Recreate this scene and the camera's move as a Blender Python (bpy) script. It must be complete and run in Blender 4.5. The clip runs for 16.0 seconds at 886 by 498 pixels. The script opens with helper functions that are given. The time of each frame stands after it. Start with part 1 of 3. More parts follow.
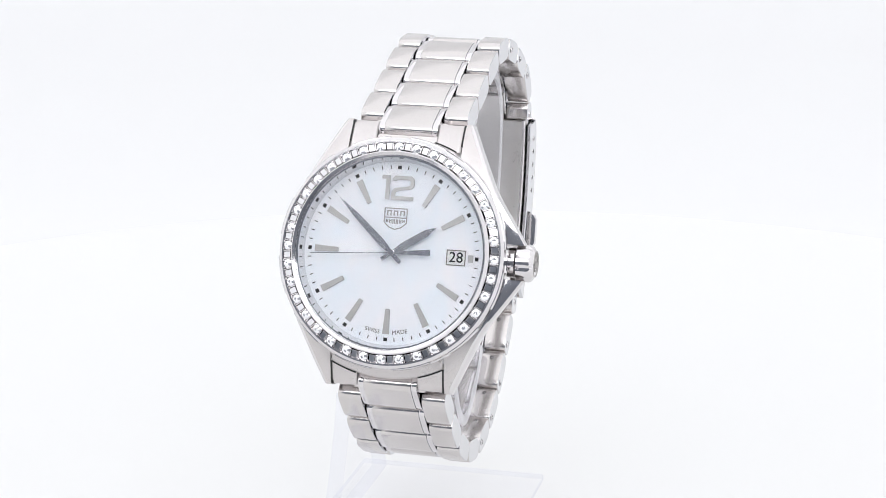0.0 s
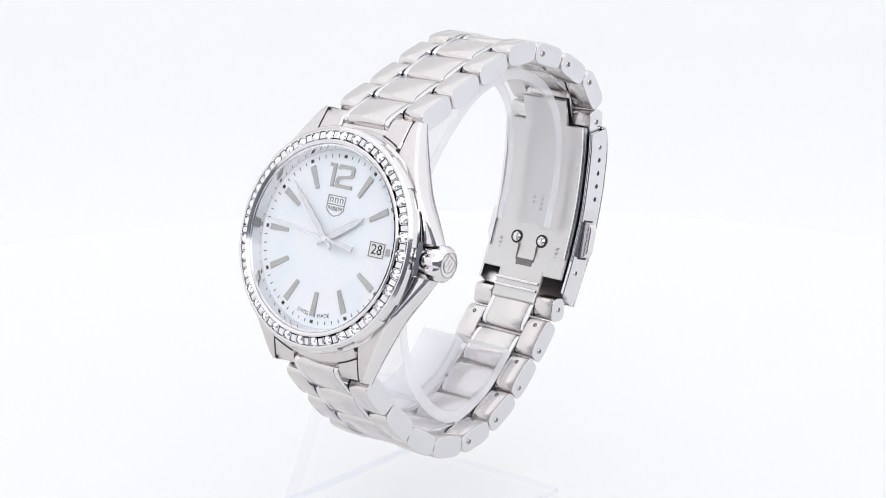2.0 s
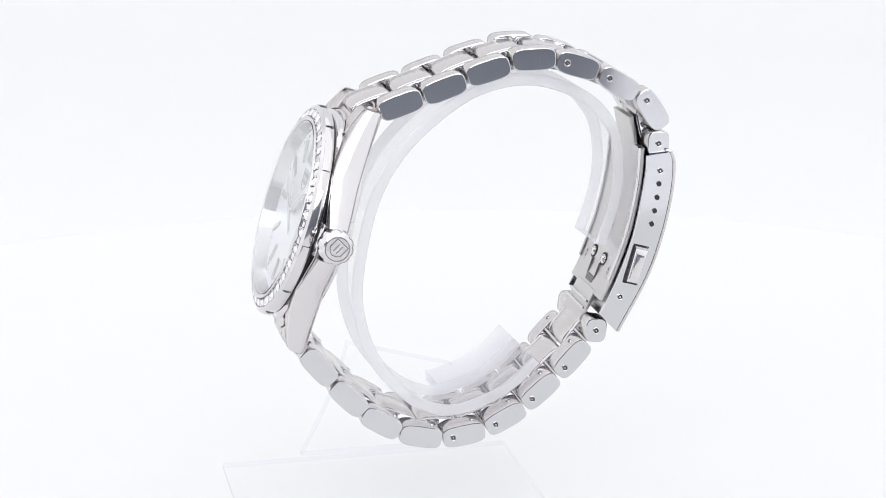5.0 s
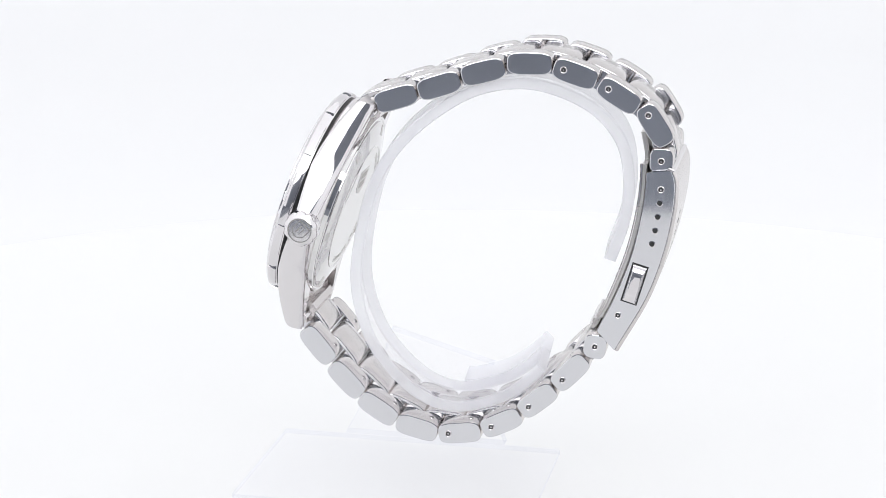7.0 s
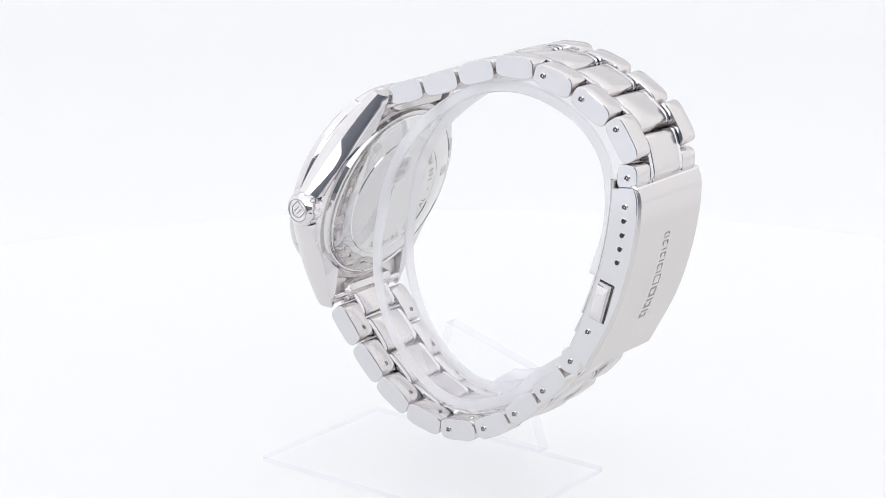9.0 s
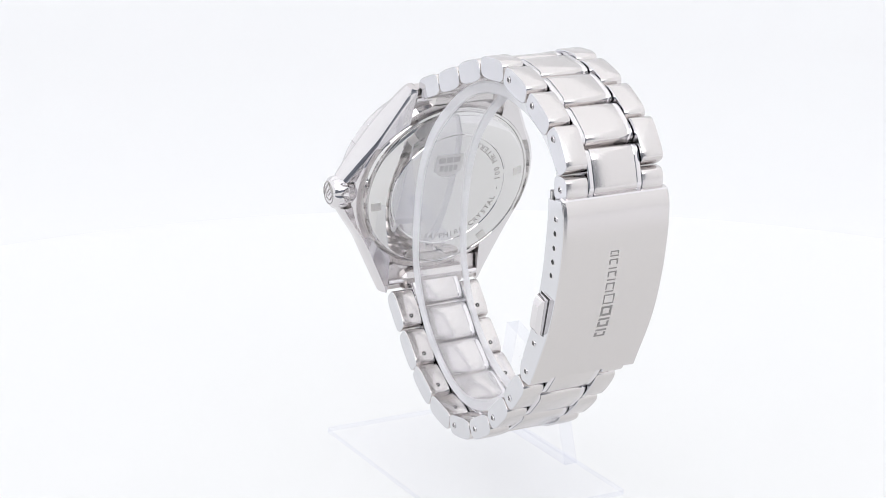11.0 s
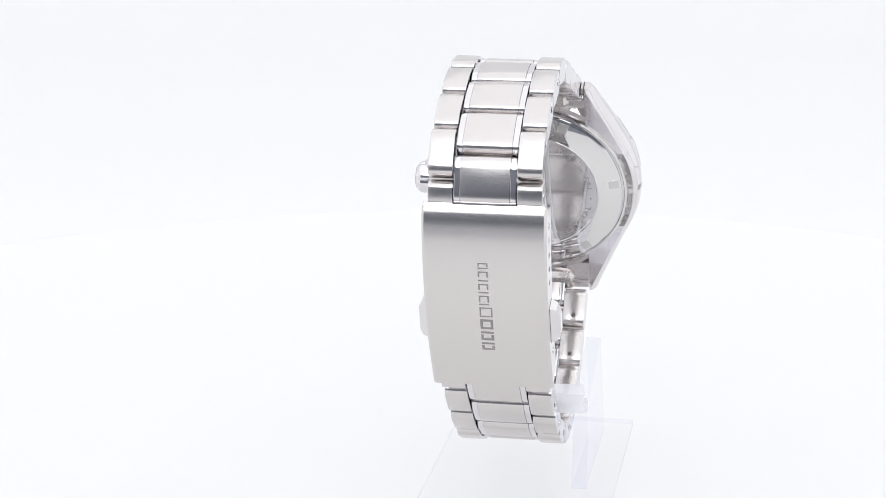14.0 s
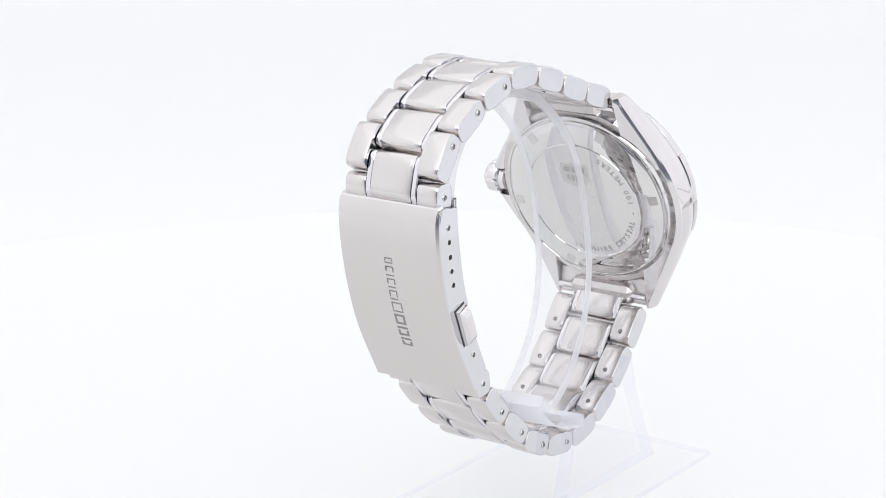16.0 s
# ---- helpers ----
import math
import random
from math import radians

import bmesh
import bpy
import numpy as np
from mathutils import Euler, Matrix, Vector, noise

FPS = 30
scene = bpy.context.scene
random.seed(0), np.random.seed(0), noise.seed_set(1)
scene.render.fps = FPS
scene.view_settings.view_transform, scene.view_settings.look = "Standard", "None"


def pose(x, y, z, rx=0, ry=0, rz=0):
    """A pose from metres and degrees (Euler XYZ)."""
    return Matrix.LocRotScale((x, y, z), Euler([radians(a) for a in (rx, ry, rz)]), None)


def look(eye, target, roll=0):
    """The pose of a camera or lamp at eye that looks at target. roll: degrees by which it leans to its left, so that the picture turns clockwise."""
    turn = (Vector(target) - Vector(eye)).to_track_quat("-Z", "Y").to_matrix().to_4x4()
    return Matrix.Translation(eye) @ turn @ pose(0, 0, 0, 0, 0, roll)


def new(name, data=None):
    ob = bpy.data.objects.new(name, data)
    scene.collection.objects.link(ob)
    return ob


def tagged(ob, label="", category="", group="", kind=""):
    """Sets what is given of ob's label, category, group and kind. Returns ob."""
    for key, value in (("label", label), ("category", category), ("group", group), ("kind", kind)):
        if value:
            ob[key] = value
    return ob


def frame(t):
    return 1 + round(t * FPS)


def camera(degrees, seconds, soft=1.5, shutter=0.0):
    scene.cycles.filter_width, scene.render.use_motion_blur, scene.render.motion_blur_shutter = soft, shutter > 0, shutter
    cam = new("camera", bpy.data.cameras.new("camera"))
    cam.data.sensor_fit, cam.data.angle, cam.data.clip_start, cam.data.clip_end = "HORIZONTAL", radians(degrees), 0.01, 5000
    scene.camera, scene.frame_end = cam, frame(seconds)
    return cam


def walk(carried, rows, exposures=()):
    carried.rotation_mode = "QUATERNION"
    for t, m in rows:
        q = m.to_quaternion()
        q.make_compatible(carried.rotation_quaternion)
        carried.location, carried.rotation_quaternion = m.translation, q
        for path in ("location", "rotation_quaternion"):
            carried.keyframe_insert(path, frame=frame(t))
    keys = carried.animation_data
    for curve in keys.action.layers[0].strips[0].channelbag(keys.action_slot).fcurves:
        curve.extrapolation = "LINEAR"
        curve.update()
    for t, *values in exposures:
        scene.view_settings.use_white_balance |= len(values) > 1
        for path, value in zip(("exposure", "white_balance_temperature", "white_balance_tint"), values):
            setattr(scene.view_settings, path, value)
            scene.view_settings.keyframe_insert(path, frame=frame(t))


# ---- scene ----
# The camera stands still; the turntable turns the stand and the watch before it.
cam = camera(24.35, 16.0, soft=0.65)
EYE_AT = (-0.00577, -0.33127, 0.136)
TILT = 0.2681
EYE = look(EYE_AT, (EYE_AT[0], EYE_AT[1] + math.cos(TILT), EYE_AT[2] - math.sin(TILT)))
walk(cam, [(0.0, EYE), (16.0, EYE)], [(0.0, 0.0), (16.0, 0.0)])
TURN_RATE = -12.594   # degrees a second

# ---- light: an assumed white photo tent of glowing cloth, open towards the camera ----
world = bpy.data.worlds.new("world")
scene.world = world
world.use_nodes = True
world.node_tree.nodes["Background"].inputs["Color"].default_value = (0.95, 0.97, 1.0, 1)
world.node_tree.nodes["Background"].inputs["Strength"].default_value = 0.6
BACK_GLOW, SIDE_GLOW, ROOF_GLOW, FRONT_FILL = 0.345, 0.58, 0.82, 2.7

# ---- helpers of this scene ----
MM = 0.001


def part(name, bm, material, parent, label="", m=None, smooth=32):
    me = bpy.data.meshes.new(name)
    bmesh.ops.recalc_face_normals(bm, faces=bm.faces)
    bm.to_mesh(me)
    bm.free()
    return mesh_part(name, me, material, parent, label, m, smooth)


def mesh_part(name, me, material, parent, label="", m=None, smooth=32):
    if smooth and me.polygons:
        me.polygons.foreach_set("use_smooth", [True] * len(me.polygons))
        me.set_sharp_from_angle(angle=radians(smooth))
        # flat end faces stay flat
        for f in me.polygons:
            if len(f.vertices) > 12:
                f.use_smooth = False
    if not me.materials:
        me.materials.append(material)
    ob = new(name, me)
    ob.parent = parent
    if m is not None:
        ob.matrix_basis = m
    if label:
        tagged(ob, label)
    return ob


def loft(bm, rings, cap=True, closed=True):
    """Faces between rings of points (mm), each ring with as many points."""
    vs = [[bm.verts.new(Vector(p) * MM) for p in r] for r in rings]
    n = len(vs[0])
    for a, b in zip(vs, vs[1:]):
        for k in range(n if closed else n - 1):
            bm.faces.new((a[k], a[(k + 1) % n], b[(k + 1) % n], b[k]))
    if cap:
        bm.faces.new(vs[0])
        bm.faces.new(vs[-1][::-1])
    return bm


def lathe(bm, profile, n=96, a0=0.0, a1=360.0, ring=True):
    """Turn a closed profile of (r, z) in mm about the z axis."""
    full = a1 - a0 >= 360
    steps = n if full else n + 1
    rings = []
    for k in range(steps):
        a = radians(a0 + (a1 - a0) * k / n)
        rings.append([bm.verts.new(Vector((r * math.sin(a), r * math.cos(a), z)) * MM) for r, z in profile])
    m = len(profile)
    for k in range(n if full else n):
        p, q = rings[k], rings[(k + 1) % steps]
        for j in range(m if ring else m - 1):
            bm.faces.new((p[j], p[(j + 1) % m], q[(j + 1) % m], q[j]))
    if not full and ring:
        bm.faces.new(rings[0])
        bm.faces.new(rings[-1][::-1])
    if not ring and full:
        for j in (0, m - 1):
            if profile[j][0] > 1e-6:
                bm.faces.new([r[j] for r in rings])
    bmesh.ops.remove_doubles(bm, verts=bm.verts, dist=1e-7)
    return bm


def prism(bm, poly, z0, z1, bevel=0.0):
    """A flat polygon (mm) raised from z0 to z1, with a chamfer round its top."""
    c = Vector((sum(p[0] for p in poly) / len(poly), sum(p[1] for p in poly) / len(poly)))
    rings = [[(x, y, z0) for x, y in poly]]
    if bevel:
        rings.append([(x, y, z1 - bevel) for x, y in poly])
        inner = []
        for x, y in poly:
            d = c - Vector((x, y))
            d = d.normalized() * min(bevel, d.length * 0.6)
            inner.append((x + d.x, y + d.y, z1))
        rings.append(inner)
    else:
        rings.append([(x, y, z1) for x, y in poly])
    return loft(bm, rings)


def box(bm, x0, x1, y0, y1, z0, z1, b=0.15):
    """A box in mm with chamfered edges."""
    def ring(i, z):
        return [(x0 + i, y0 + b, z), (x0 + b, y0 + i, z), (x1 - b, y0 + i, z), (x1 - i, y0 + b, z),
                (x1 - i, y1 - b, z), (x1 - b, y1 - i, z), (x0 + b, y1 - i, z), (x0 + i, y1 - b, z)]
    def small(z):
        return [(x0 + b, y0 + b * 1.01, z), (x0 + b * 1.01, y0 + b, z), (x1 - b * 1.01, y0 + b, z), (x1 - b, y0 + b * 1.01, z),
                (x1 - b, y1 - b * 1.01, z), (x1 - b * 1.01, y1 - b, z), (x0 + b * 1.01, y1 - b, z), (x0 + b, y1 - b * 1.01, z)]
    return loft(bm, [small(z0), ring(0, z0 + b), ring(0, z1 - b), small(z1)])


def disc(bm, r, z0, z1, n=24, cx=0.0, cy=0.0, bevel=0.05):
    def ring(rr, z):
        return [(cx + rr * math.cos(2 * math.pi * k / n), cy + rr * math.sin(2 * math.pi * k / n), z) for k in range(n)]
    return loft(bm, [ring(r - bevel, z0), ring(r, z0 + bevel), ring(r, z1 - bevel), ring(r - bevel, z1)])


def spline(points, per=8):
    """A smooth curve through points of the plane."""
    p = [Vector(q) for q in points]
    p = [2 * p[0] - p[1]] + p + [2 * p[-1] - p[-2]]
    out = []
    for k in range(1, len(p) - 2):
        for j in range(per):
            t = j / per
            out.append(0.5 * (2 * p[k] + (p[k + 1] - p[k - 1]) * t + (2 * p[k - 1] - 5 * p[k] + 4 * p[k + 1] - p[k + 2]) * t * t
                              + (3 * p[k] - p[k - 1] - 3 * p[k + 1] + p[k + 2]) * t ** 3))
    return out + [p[-2]]


def strip(bm, path, x0, x1, thick, edge=0.15):
    """A bent strip: the path lies in the (y, z) plane, its width along x."""
    rings = []
    n = len(path)
    for k, p in enumerate(path):
        d = (path[min(k + 1, n - 1)] - path[max(k - 1, 0)]).normalized()
        o = Vector((-d.y, d.x)) * (thick / 2)
        i = o * (1 - 2 * edge / thick)
        a, b, c, e = p + o, p - o, p + i, p - i
        rings.append([(x0 + edge, a.x, a.y), (x1 - edge, a.x, a.y), (x1, c.x, c.y), (x1, e.x, e.y),
                      (x1 - edge, b.x, b.y), (x0 + edge, b.x, b.y), (x0, e.x, e.y), (x0, c.x, c.y)])
    return loft(bm, rings)


def letters(text, size, depth=0.0, bold=0.0):
    """The mesh of a word in the built-in font, centred, in mm."""
    cu = bpy.data.curves.new("word", "FONT")
    cu.body, cu.size, cu.align_x, cu.align_y, cu.resolution_u = text, size * MM, "CENTER", "CENTER", 3
    cu.extrude, cu.offset = depth * MM / 2, bold * MM
    ob = bpy.data.objects.new("word", cu)
    scene.collection.objects.link(ob)
    me = bpy.data.meshes.new_from_object(ob.evaluated_get(bpy.context.evaluated_depsgraph_get()))
    bpy.data.objects.remove(ob)
    bpy.data.curves.remove(cu)
    return me


# ---- materials ----
def node_material(name, color, rough, metal=0.0):
    m = bpy.data.materials.new(name)
    m.use_nodes = True
    b = m.node_tree.nodes["Principled BSDF"]
    b.inputs["Base Color"].default_value = (*color, 1)
    b.inputs["Roughness"].default_value = rough
    b.inputs["Metallic"].default_value = metal
    return m, m.node_tree, b


def grain(nt, scale, stretch, detail=4.0):
    """Noise in the object's own space."""
    co = nt.nodes.new("ShaderNodeTexCoord")
    mp = nt.nodes.new("ShaderNodeMapping")
    mp.inputs["Scale"].default_value = stretch
    no = nt.nodes.new("ShaderNodeTexNoise")
    no.inputs["Scale"].default_value = scale
    no.inputs["Detail"].default_value = detail
    nt.links.new(co.outputs["Object"], mp.inputs["Vector"])
    nt.links.new(mp.outputs["Vector"], no.inputs["Vector"])
    return no


def ramp(nt, src, lo, hi, a=0.3, b=0.7):
    mr = nt.nodes.new("ShaderNodeMapRange")
    mr.inputs["From Min"].default_value, mr.inputs["From Max"].default_value = a, b
    mr.inputs["To Min"].default_value, mr.inputs["To Max"].default_value = lo, hi
    nt.links.new(src, mr.inputs["Value"])
    return mr.outputs["Result"]


def bump(nt, b, src, strength, distance):
    bu = nt.nodes.new("ShaderNodeBump")
    bu.inputs["Strength"].default_value, bu.inputs["Distance"].default_value = strength, distance
    nt.links.new(src, bu.inputs["Height"])
    nt.links.new(bu.outputs["Normal"], b.inputs["Normal"])


def steel(name, color, r0, r1, stretch, strength):
    """Steel with fine lines in one direction and faint smears."""
    m, nt, b = node_material(name, color, r0, 1.0)
    fine = grain(nt, 1.0, stretch)
    smear = grain(nt, 260.0, (1, 1, 1), 3.0)
    mix = nt.nodes.new("ShaderNodeMath")
    mix.operation = "MULTIPLY_ADD"
    nt.links.new(smear.outputs["Fac"], mix.inputs[0])
    mix.inputs[1].default_value = 0.6
    nt.links.new(fine.outputs["Fac"], mix.inputs[2])
    nt.links.new(ramp(nt, mix.outputs["Value"], r0, r1, 0.45, 1.2), b.inputs["Roughness"])
    if strength:
        bump(nt, b, fine.outputs["Fac"], strength, 0.00002)
    return m


BRUSHED = steel("brushed steel", (0.665, 0.635, 0.625), 0.19, 0.235, (500, 14000, 14000), 0.004)
BRUSHED_LONG = steel("brushed steel lengthwise", (0.660, 0.630, 0.620), 0.22, 0.255, (14000, 500, 14000), 0.0)
CASE_BRUSHED = steel("brushed case steel", (0.640, 0.607, 0.602), 0.25, 0.33, (14000, 500, 14000), 0.03)
SATIN = steel("satin steel", (0.62, 0.605, 0.595), 0.26, 0.34, (9000, 700, 9000), 0.01)
POLISHED = steel("polished steel", (0.730, 0.708, 0.715), 0.04, 0.10, (900, 900, 900), 0.0)
MIRROR = steel("mirror polished steel", (0.74, 0.735, 0.75), 0.015, 0.04, (900, 900, 900), 0.0)
BACK_STEEL = steel("mirror polished case back steel", (0.70, 0.69, 0.685), 0.02, 0.06, (900, 900, 900), 0.0)
EMBLEM_STEEL = steel("dull emblem steel", (0.34, 0.325, 0.325), 0.40, 0.48, (900, 900, 900), 0.0)
BEZEL_STEEL = steel("bezel steel", (0.71, 0.69, 0.70), 0.08, 0.15, (900, 900, 900), 0.0)
SIDE_STEEL = steel("polished link side", (0.67, 0.668, 0.69), 0.04, 0.10, (900, 900, 900), 0.0)
HAND_STEEL = steel("polished hand steel", (0.63, 0.63, 0.66), 0.10, 0.18, (900, 900, 900), 0.0)
MARKER_STEEL = steel("satin marker steel", (0.47, 0.46, 0.46), 0.40, 0.48, (900, 900, 900), 0.0)
INK = node_material("black print", (0.015, 0.015, 0.018), 0.5)[0]
DARK_GREY = node_material("dark grey for frame and slot shade", (0.22, 0.21, 0.20), 0.45, 0.8)[0]
MARK_STEEL = node_material("engraved mark steel", (0.30, 0.29, 0.285), 0.36, 1.0)[0]
CUT_STEEL = node_material("engraved steel", (0.43, 0.415, 0.405), 0.36, 1.0)[0]
# near-black, painted in place of the shade in holes and gaps
HOLE_SHADE = node_material("hole and gap shade", (0.02, 0.02, 0.02), 0.6)[0]
DATE_WHITE = node_material("white date disc", (0.82, 0.82, 0.82), 0.4)[0]


def pearl_material():
    m, nt, b = node_material("mother of pearl", (0.90, 0.91, 0.94), 0.35)
    no = grain(nt, 160.0, (1, 0.6, 1), 3.0)
    no.inputs["Distortion"].default_value = 1.2
    cr = nt.nodes.new("ShaderNodeValToRGB")
    cr.color_ramp.elements[0].position, cr.color_ramp.elements[1].position = 0.3, 0.7
    cr.color_ramp.elements[0].color = (0.86, 0.915, 0.98, 1)
    cr.color_ramp.elements[1].color = (0.95, 0.935, 0.97, 1)
    nt.links.new(no.outputs["Fac"], cr.inputs["Fac"])
    nt.links.new(cr.outputs["Color"], b.inputs["Base Color"])
    b.inputs["Coat Weight"].default_value = 0.3
    return m


PEARL = pearl_material()


def clear_material(name, color, ior, rough=0.0):
    m, nt, b = node_material(name, color, rough)
    b.inputs["Transmission Weight"].default_value = 1.0
    b.inputs["IOR"].default_value = ior
    return m


CRYSTAL = clear_material("sapphire crystal", (1.0, 1.0, 1.0), 1.35)
DIAMOND = node_material("brilliant stone", (0.94, 0.94, 0.96), 0.03, 0.8)[0]


def acrylic_material(name, haze, shine_most):
    """Clear sheet: it lets the light through, clouds it a little and mirrors by its angle."""
    m, nt, b = node_material(name, (1, 1, 1), 0.03)
    out = nt.nodes["Material Output"]
    nt.nodes.remove(b)
    clear = nt.nodes.new("ShaderNodeBsdfTransparent")
    clear.inputs["Color"].default_value = (0.995, 0.995, 1.0, 1)
    cloud = nt.nodes.new("ShaderNodeMixShader")
    cloud.inputs[0].default_value = haze
    nt.links.new(clear.outputs[0], cloud.inputs[1])
    nt.links.new(scatter(nt), cloud.inputs[2])
    shine = nt.nodes.new("ShaderNodeBsdfGlossy")
    shine.inputs["Roughness"].default_value = 0.04
    lw = nt.nodes.new("ShaderNodeLayerWeight")
    lw.inputs["Blend"].default_value = 0.5
    steep = nt.nodes.new("ShaderNodeMath")
    steep.operation = "POWER"
    nt.links.new(lw.outputs["Facing"], steep.inputs[0])
    steep.inputs[1].default_value = 4.0
    fr = nt.nodes.new("ShaderNodeMath")
    fr.operation = "MULTIPLY_ADD"
    nt.links.new(steep.outputs[0], fr.inputs[0])
    fr.inputs[1].default_value, fr.inputs[2].default_value = shine_most, 0.12 * shine_most
    mix = nt.nodes.new("ShaderNodeMixShader")
    nt.links.new(fr.outputs[0], mix.inputs[0])
    nt.links.new(cloud.outputs[0], mix.inputs[1])
    nt.links.new(shine.outputs[0], mix.inputs[2])
    nt.links.new(mix.outputs[0], out.inputs["Surface"])
    return m


def scatter(nt):
    """Light spread to both sides of a pale face."""
    near, far = nt.nodes.new("ShaderNodeBsdfDiffuse"), nt.nodes.new("ShaderNodeBsdfTranslucent")
    both = nt.nodes.new("ShaderNodeMixShader")
    both.inputs[0].default_value = 0.5
    for k, node in enumerate((near, far)):
        node.inputs["Color"].default_value = (0.975, 0.975, 1.0, 1)
        nt.links.new(node.outputs[0], both.inputs[k + 1])
    return both.outputs[0]


def acrylic_edge_material(lo, hi, tint):
    """Edge of the sheet: pale scatter painted for the light trapped inside, faintly violet."""
    m, nt, b = node_material("pale acrylic edge", (0.95, 0.95, 1.0), 0.2)
    out = nt.nodes["Material Output"]
    nt.nodes.remove(b)
    clear = nt.nodes.new("ShaderNodeBsdfTransparent")
    clear.inputs["Color"].default_value = (*tint, 1)
    mix = nt.nodes.new("ShaderNodeMixShader")
    no = grain(nt, 60.0, (1, 1, 1), 1.0)
    nt.links.new(ramp(nt, no.outputs["Fac"], lo, hi), mix.inputs[0])
    nt.links.new(scatter(nt), mix.inputs[1])
    nt.links.new(clear.outputs[0], mix.inputs[2])
    nt.links.new(mix.outputs[0], out.inputs["Surface"])
    return m


ACRYLIC, BASE_ACRYLIC = acrylic_material("clear acrylic", 0.10, 0.16), acrylic_material("clear base acrylic", 0.0, 0.04)
ACRYLIC_EDGE = acrylic_edge_material(0.30, 0.45, (0.985, 0.985, 1.0))
CLEAR_EDGE = acrylic_edge_material(0.90, 0.97, (0.972, 0.976, 1.0))


def pale_edges(ob, axis, inner, material):
    """Give the faces across (inner) or along the axis the pale edge."""
    ob.data.materials.append(material)
    for f in ob.data.polygons:
        if (abs(f.normal[axis]) > 0.5) == inner or (inner and len(f.vertices) > 4):
            f.material_index = 1


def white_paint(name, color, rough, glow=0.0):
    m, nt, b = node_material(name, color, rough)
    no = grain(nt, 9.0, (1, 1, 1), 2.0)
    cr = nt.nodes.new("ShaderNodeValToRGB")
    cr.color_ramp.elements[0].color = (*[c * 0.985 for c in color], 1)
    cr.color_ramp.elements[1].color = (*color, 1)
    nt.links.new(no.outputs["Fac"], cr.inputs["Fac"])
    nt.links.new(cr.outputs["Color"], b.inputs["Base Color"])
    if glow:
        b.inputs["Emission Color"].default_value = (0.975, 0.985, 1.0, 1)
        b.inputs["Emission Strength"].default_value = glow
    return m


# glow added to the turntable's white to lift the shade under the watch
WHITE_TOP = white_paint("white turntable acrylic with added glow", (0.30, 0.30, 0.302), 0.35, 0.52)
WHITE_CLOTH = white_paint("white backdrop paper", (0.87, 0.87, 0.885), 0.8)
TENT = white_paint("glowing tent cloth", (0.50, 0.50, 0.51), 0.9, BACK_GLOW)
TENT_SIDE = white_paint("glowing tent side cloth", (0.50, 0.50, 0.51), 0.9, SIDE_GLOW)
# added fill glow over the lens, brightens the dial and front steel
TENT_FILL = white_paint("added front fill cloth", (0.50, 0.50, 0.51), 0.9, FRONT_FILL)
TENT_ROOF = white_paint("glowing tent roof cloth", (0.50, 0.50, 0.51), 0.9, ROOF_GLOW)
GREY_CLOTH = white_paint("grey cloth", (0.195, 0.21, 0.24), 0.9)


# ---- setting: table, tent wall, ceiling and the grey front ----
def setting():
    bm = bmesh.new()
    lathe(bm, [(0, -40), (600, -40), (600, -22), (0, -22)], 96, ring=False)
    tagged(part("table", bm, WHITE_CLOTH, None), "white paper covered table under the turntable", "table", kind="structure")
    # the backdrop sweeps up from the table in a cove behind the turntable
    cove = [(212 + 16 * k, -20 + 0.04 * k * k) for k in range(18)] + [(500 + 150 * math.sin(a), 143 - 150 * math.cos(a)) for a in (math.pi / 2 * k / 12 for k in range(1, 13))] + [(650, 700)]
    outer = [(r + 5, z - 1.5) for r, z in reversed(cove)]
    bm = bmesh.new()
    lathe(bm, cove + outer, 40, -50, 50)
    tagged(part("backdrop", bm, TENT, None), "white glowing backdrop sweeping up from the table", "backdrop", kind="structure")
    # sides and roof are unseen; their glow is assumed from the steel's reflections
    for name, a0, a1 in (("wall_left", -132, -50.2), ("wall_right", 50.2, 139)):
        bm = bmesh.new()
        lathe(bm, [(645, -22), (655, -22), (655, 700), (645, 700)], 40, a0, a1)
        tagged(part(name, bm, TENT_SIDE, None), "unseen white tent side with its glow in the cloth", "wall", kind="structure")
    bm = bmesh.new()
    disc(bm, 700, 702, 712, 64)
    tagged(part("ceiling", bm, TENT_ROOF, None), "unseen white tent roof with its glow in the cloth", "ceiling", kind="structure")
    # front, out of view: grey flap round the lens, added fill glow above it
    bm = bmesh.new()
    lathe(bm, [(646, -22), (654, -22), (654, 345), (646, 345)], 28, 139.2, 227.8)
    tagged(part("wall_front", bm, GREY_CLOTH, None), "dull grey cloth flap closing the tent's front", "wall", kind="structure")
    # unseen dark floor inferred from the dark reflections in the link sides
    bm = bmesh.new()
    lathe(bm, [(214, -21), (640, -21), (640, -20), (214, -20)], 28, 147, 225.5)
    tagged(part("floor_cloth", bm, GREY_CLOTH, None), "dull grey cloth lying under the camera", "cloth", kind="structure")
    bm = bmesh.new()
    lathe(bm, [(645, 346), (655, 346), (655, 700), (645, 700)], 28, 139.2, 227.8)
    tagged(part("fill_over_front", bm, TENT_FILL, None), "unseen glowing cloth above the grey flap, added to brighten the dial", "wall", kind="structure")


setting()


# ---- the turntable and the clear stand ----
turntable = new("turntable")
tagged(turntable, "round white turntable with a plain top given an even added glow", "turntable")
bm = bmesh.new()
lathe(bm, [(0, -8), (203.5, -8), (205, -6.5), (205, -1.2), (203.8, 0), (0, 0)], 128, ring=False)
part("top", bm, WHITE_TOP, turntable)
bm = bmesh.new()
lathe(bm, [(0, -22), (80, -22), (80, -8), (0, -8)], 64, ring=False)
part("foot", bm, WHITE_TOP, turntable)

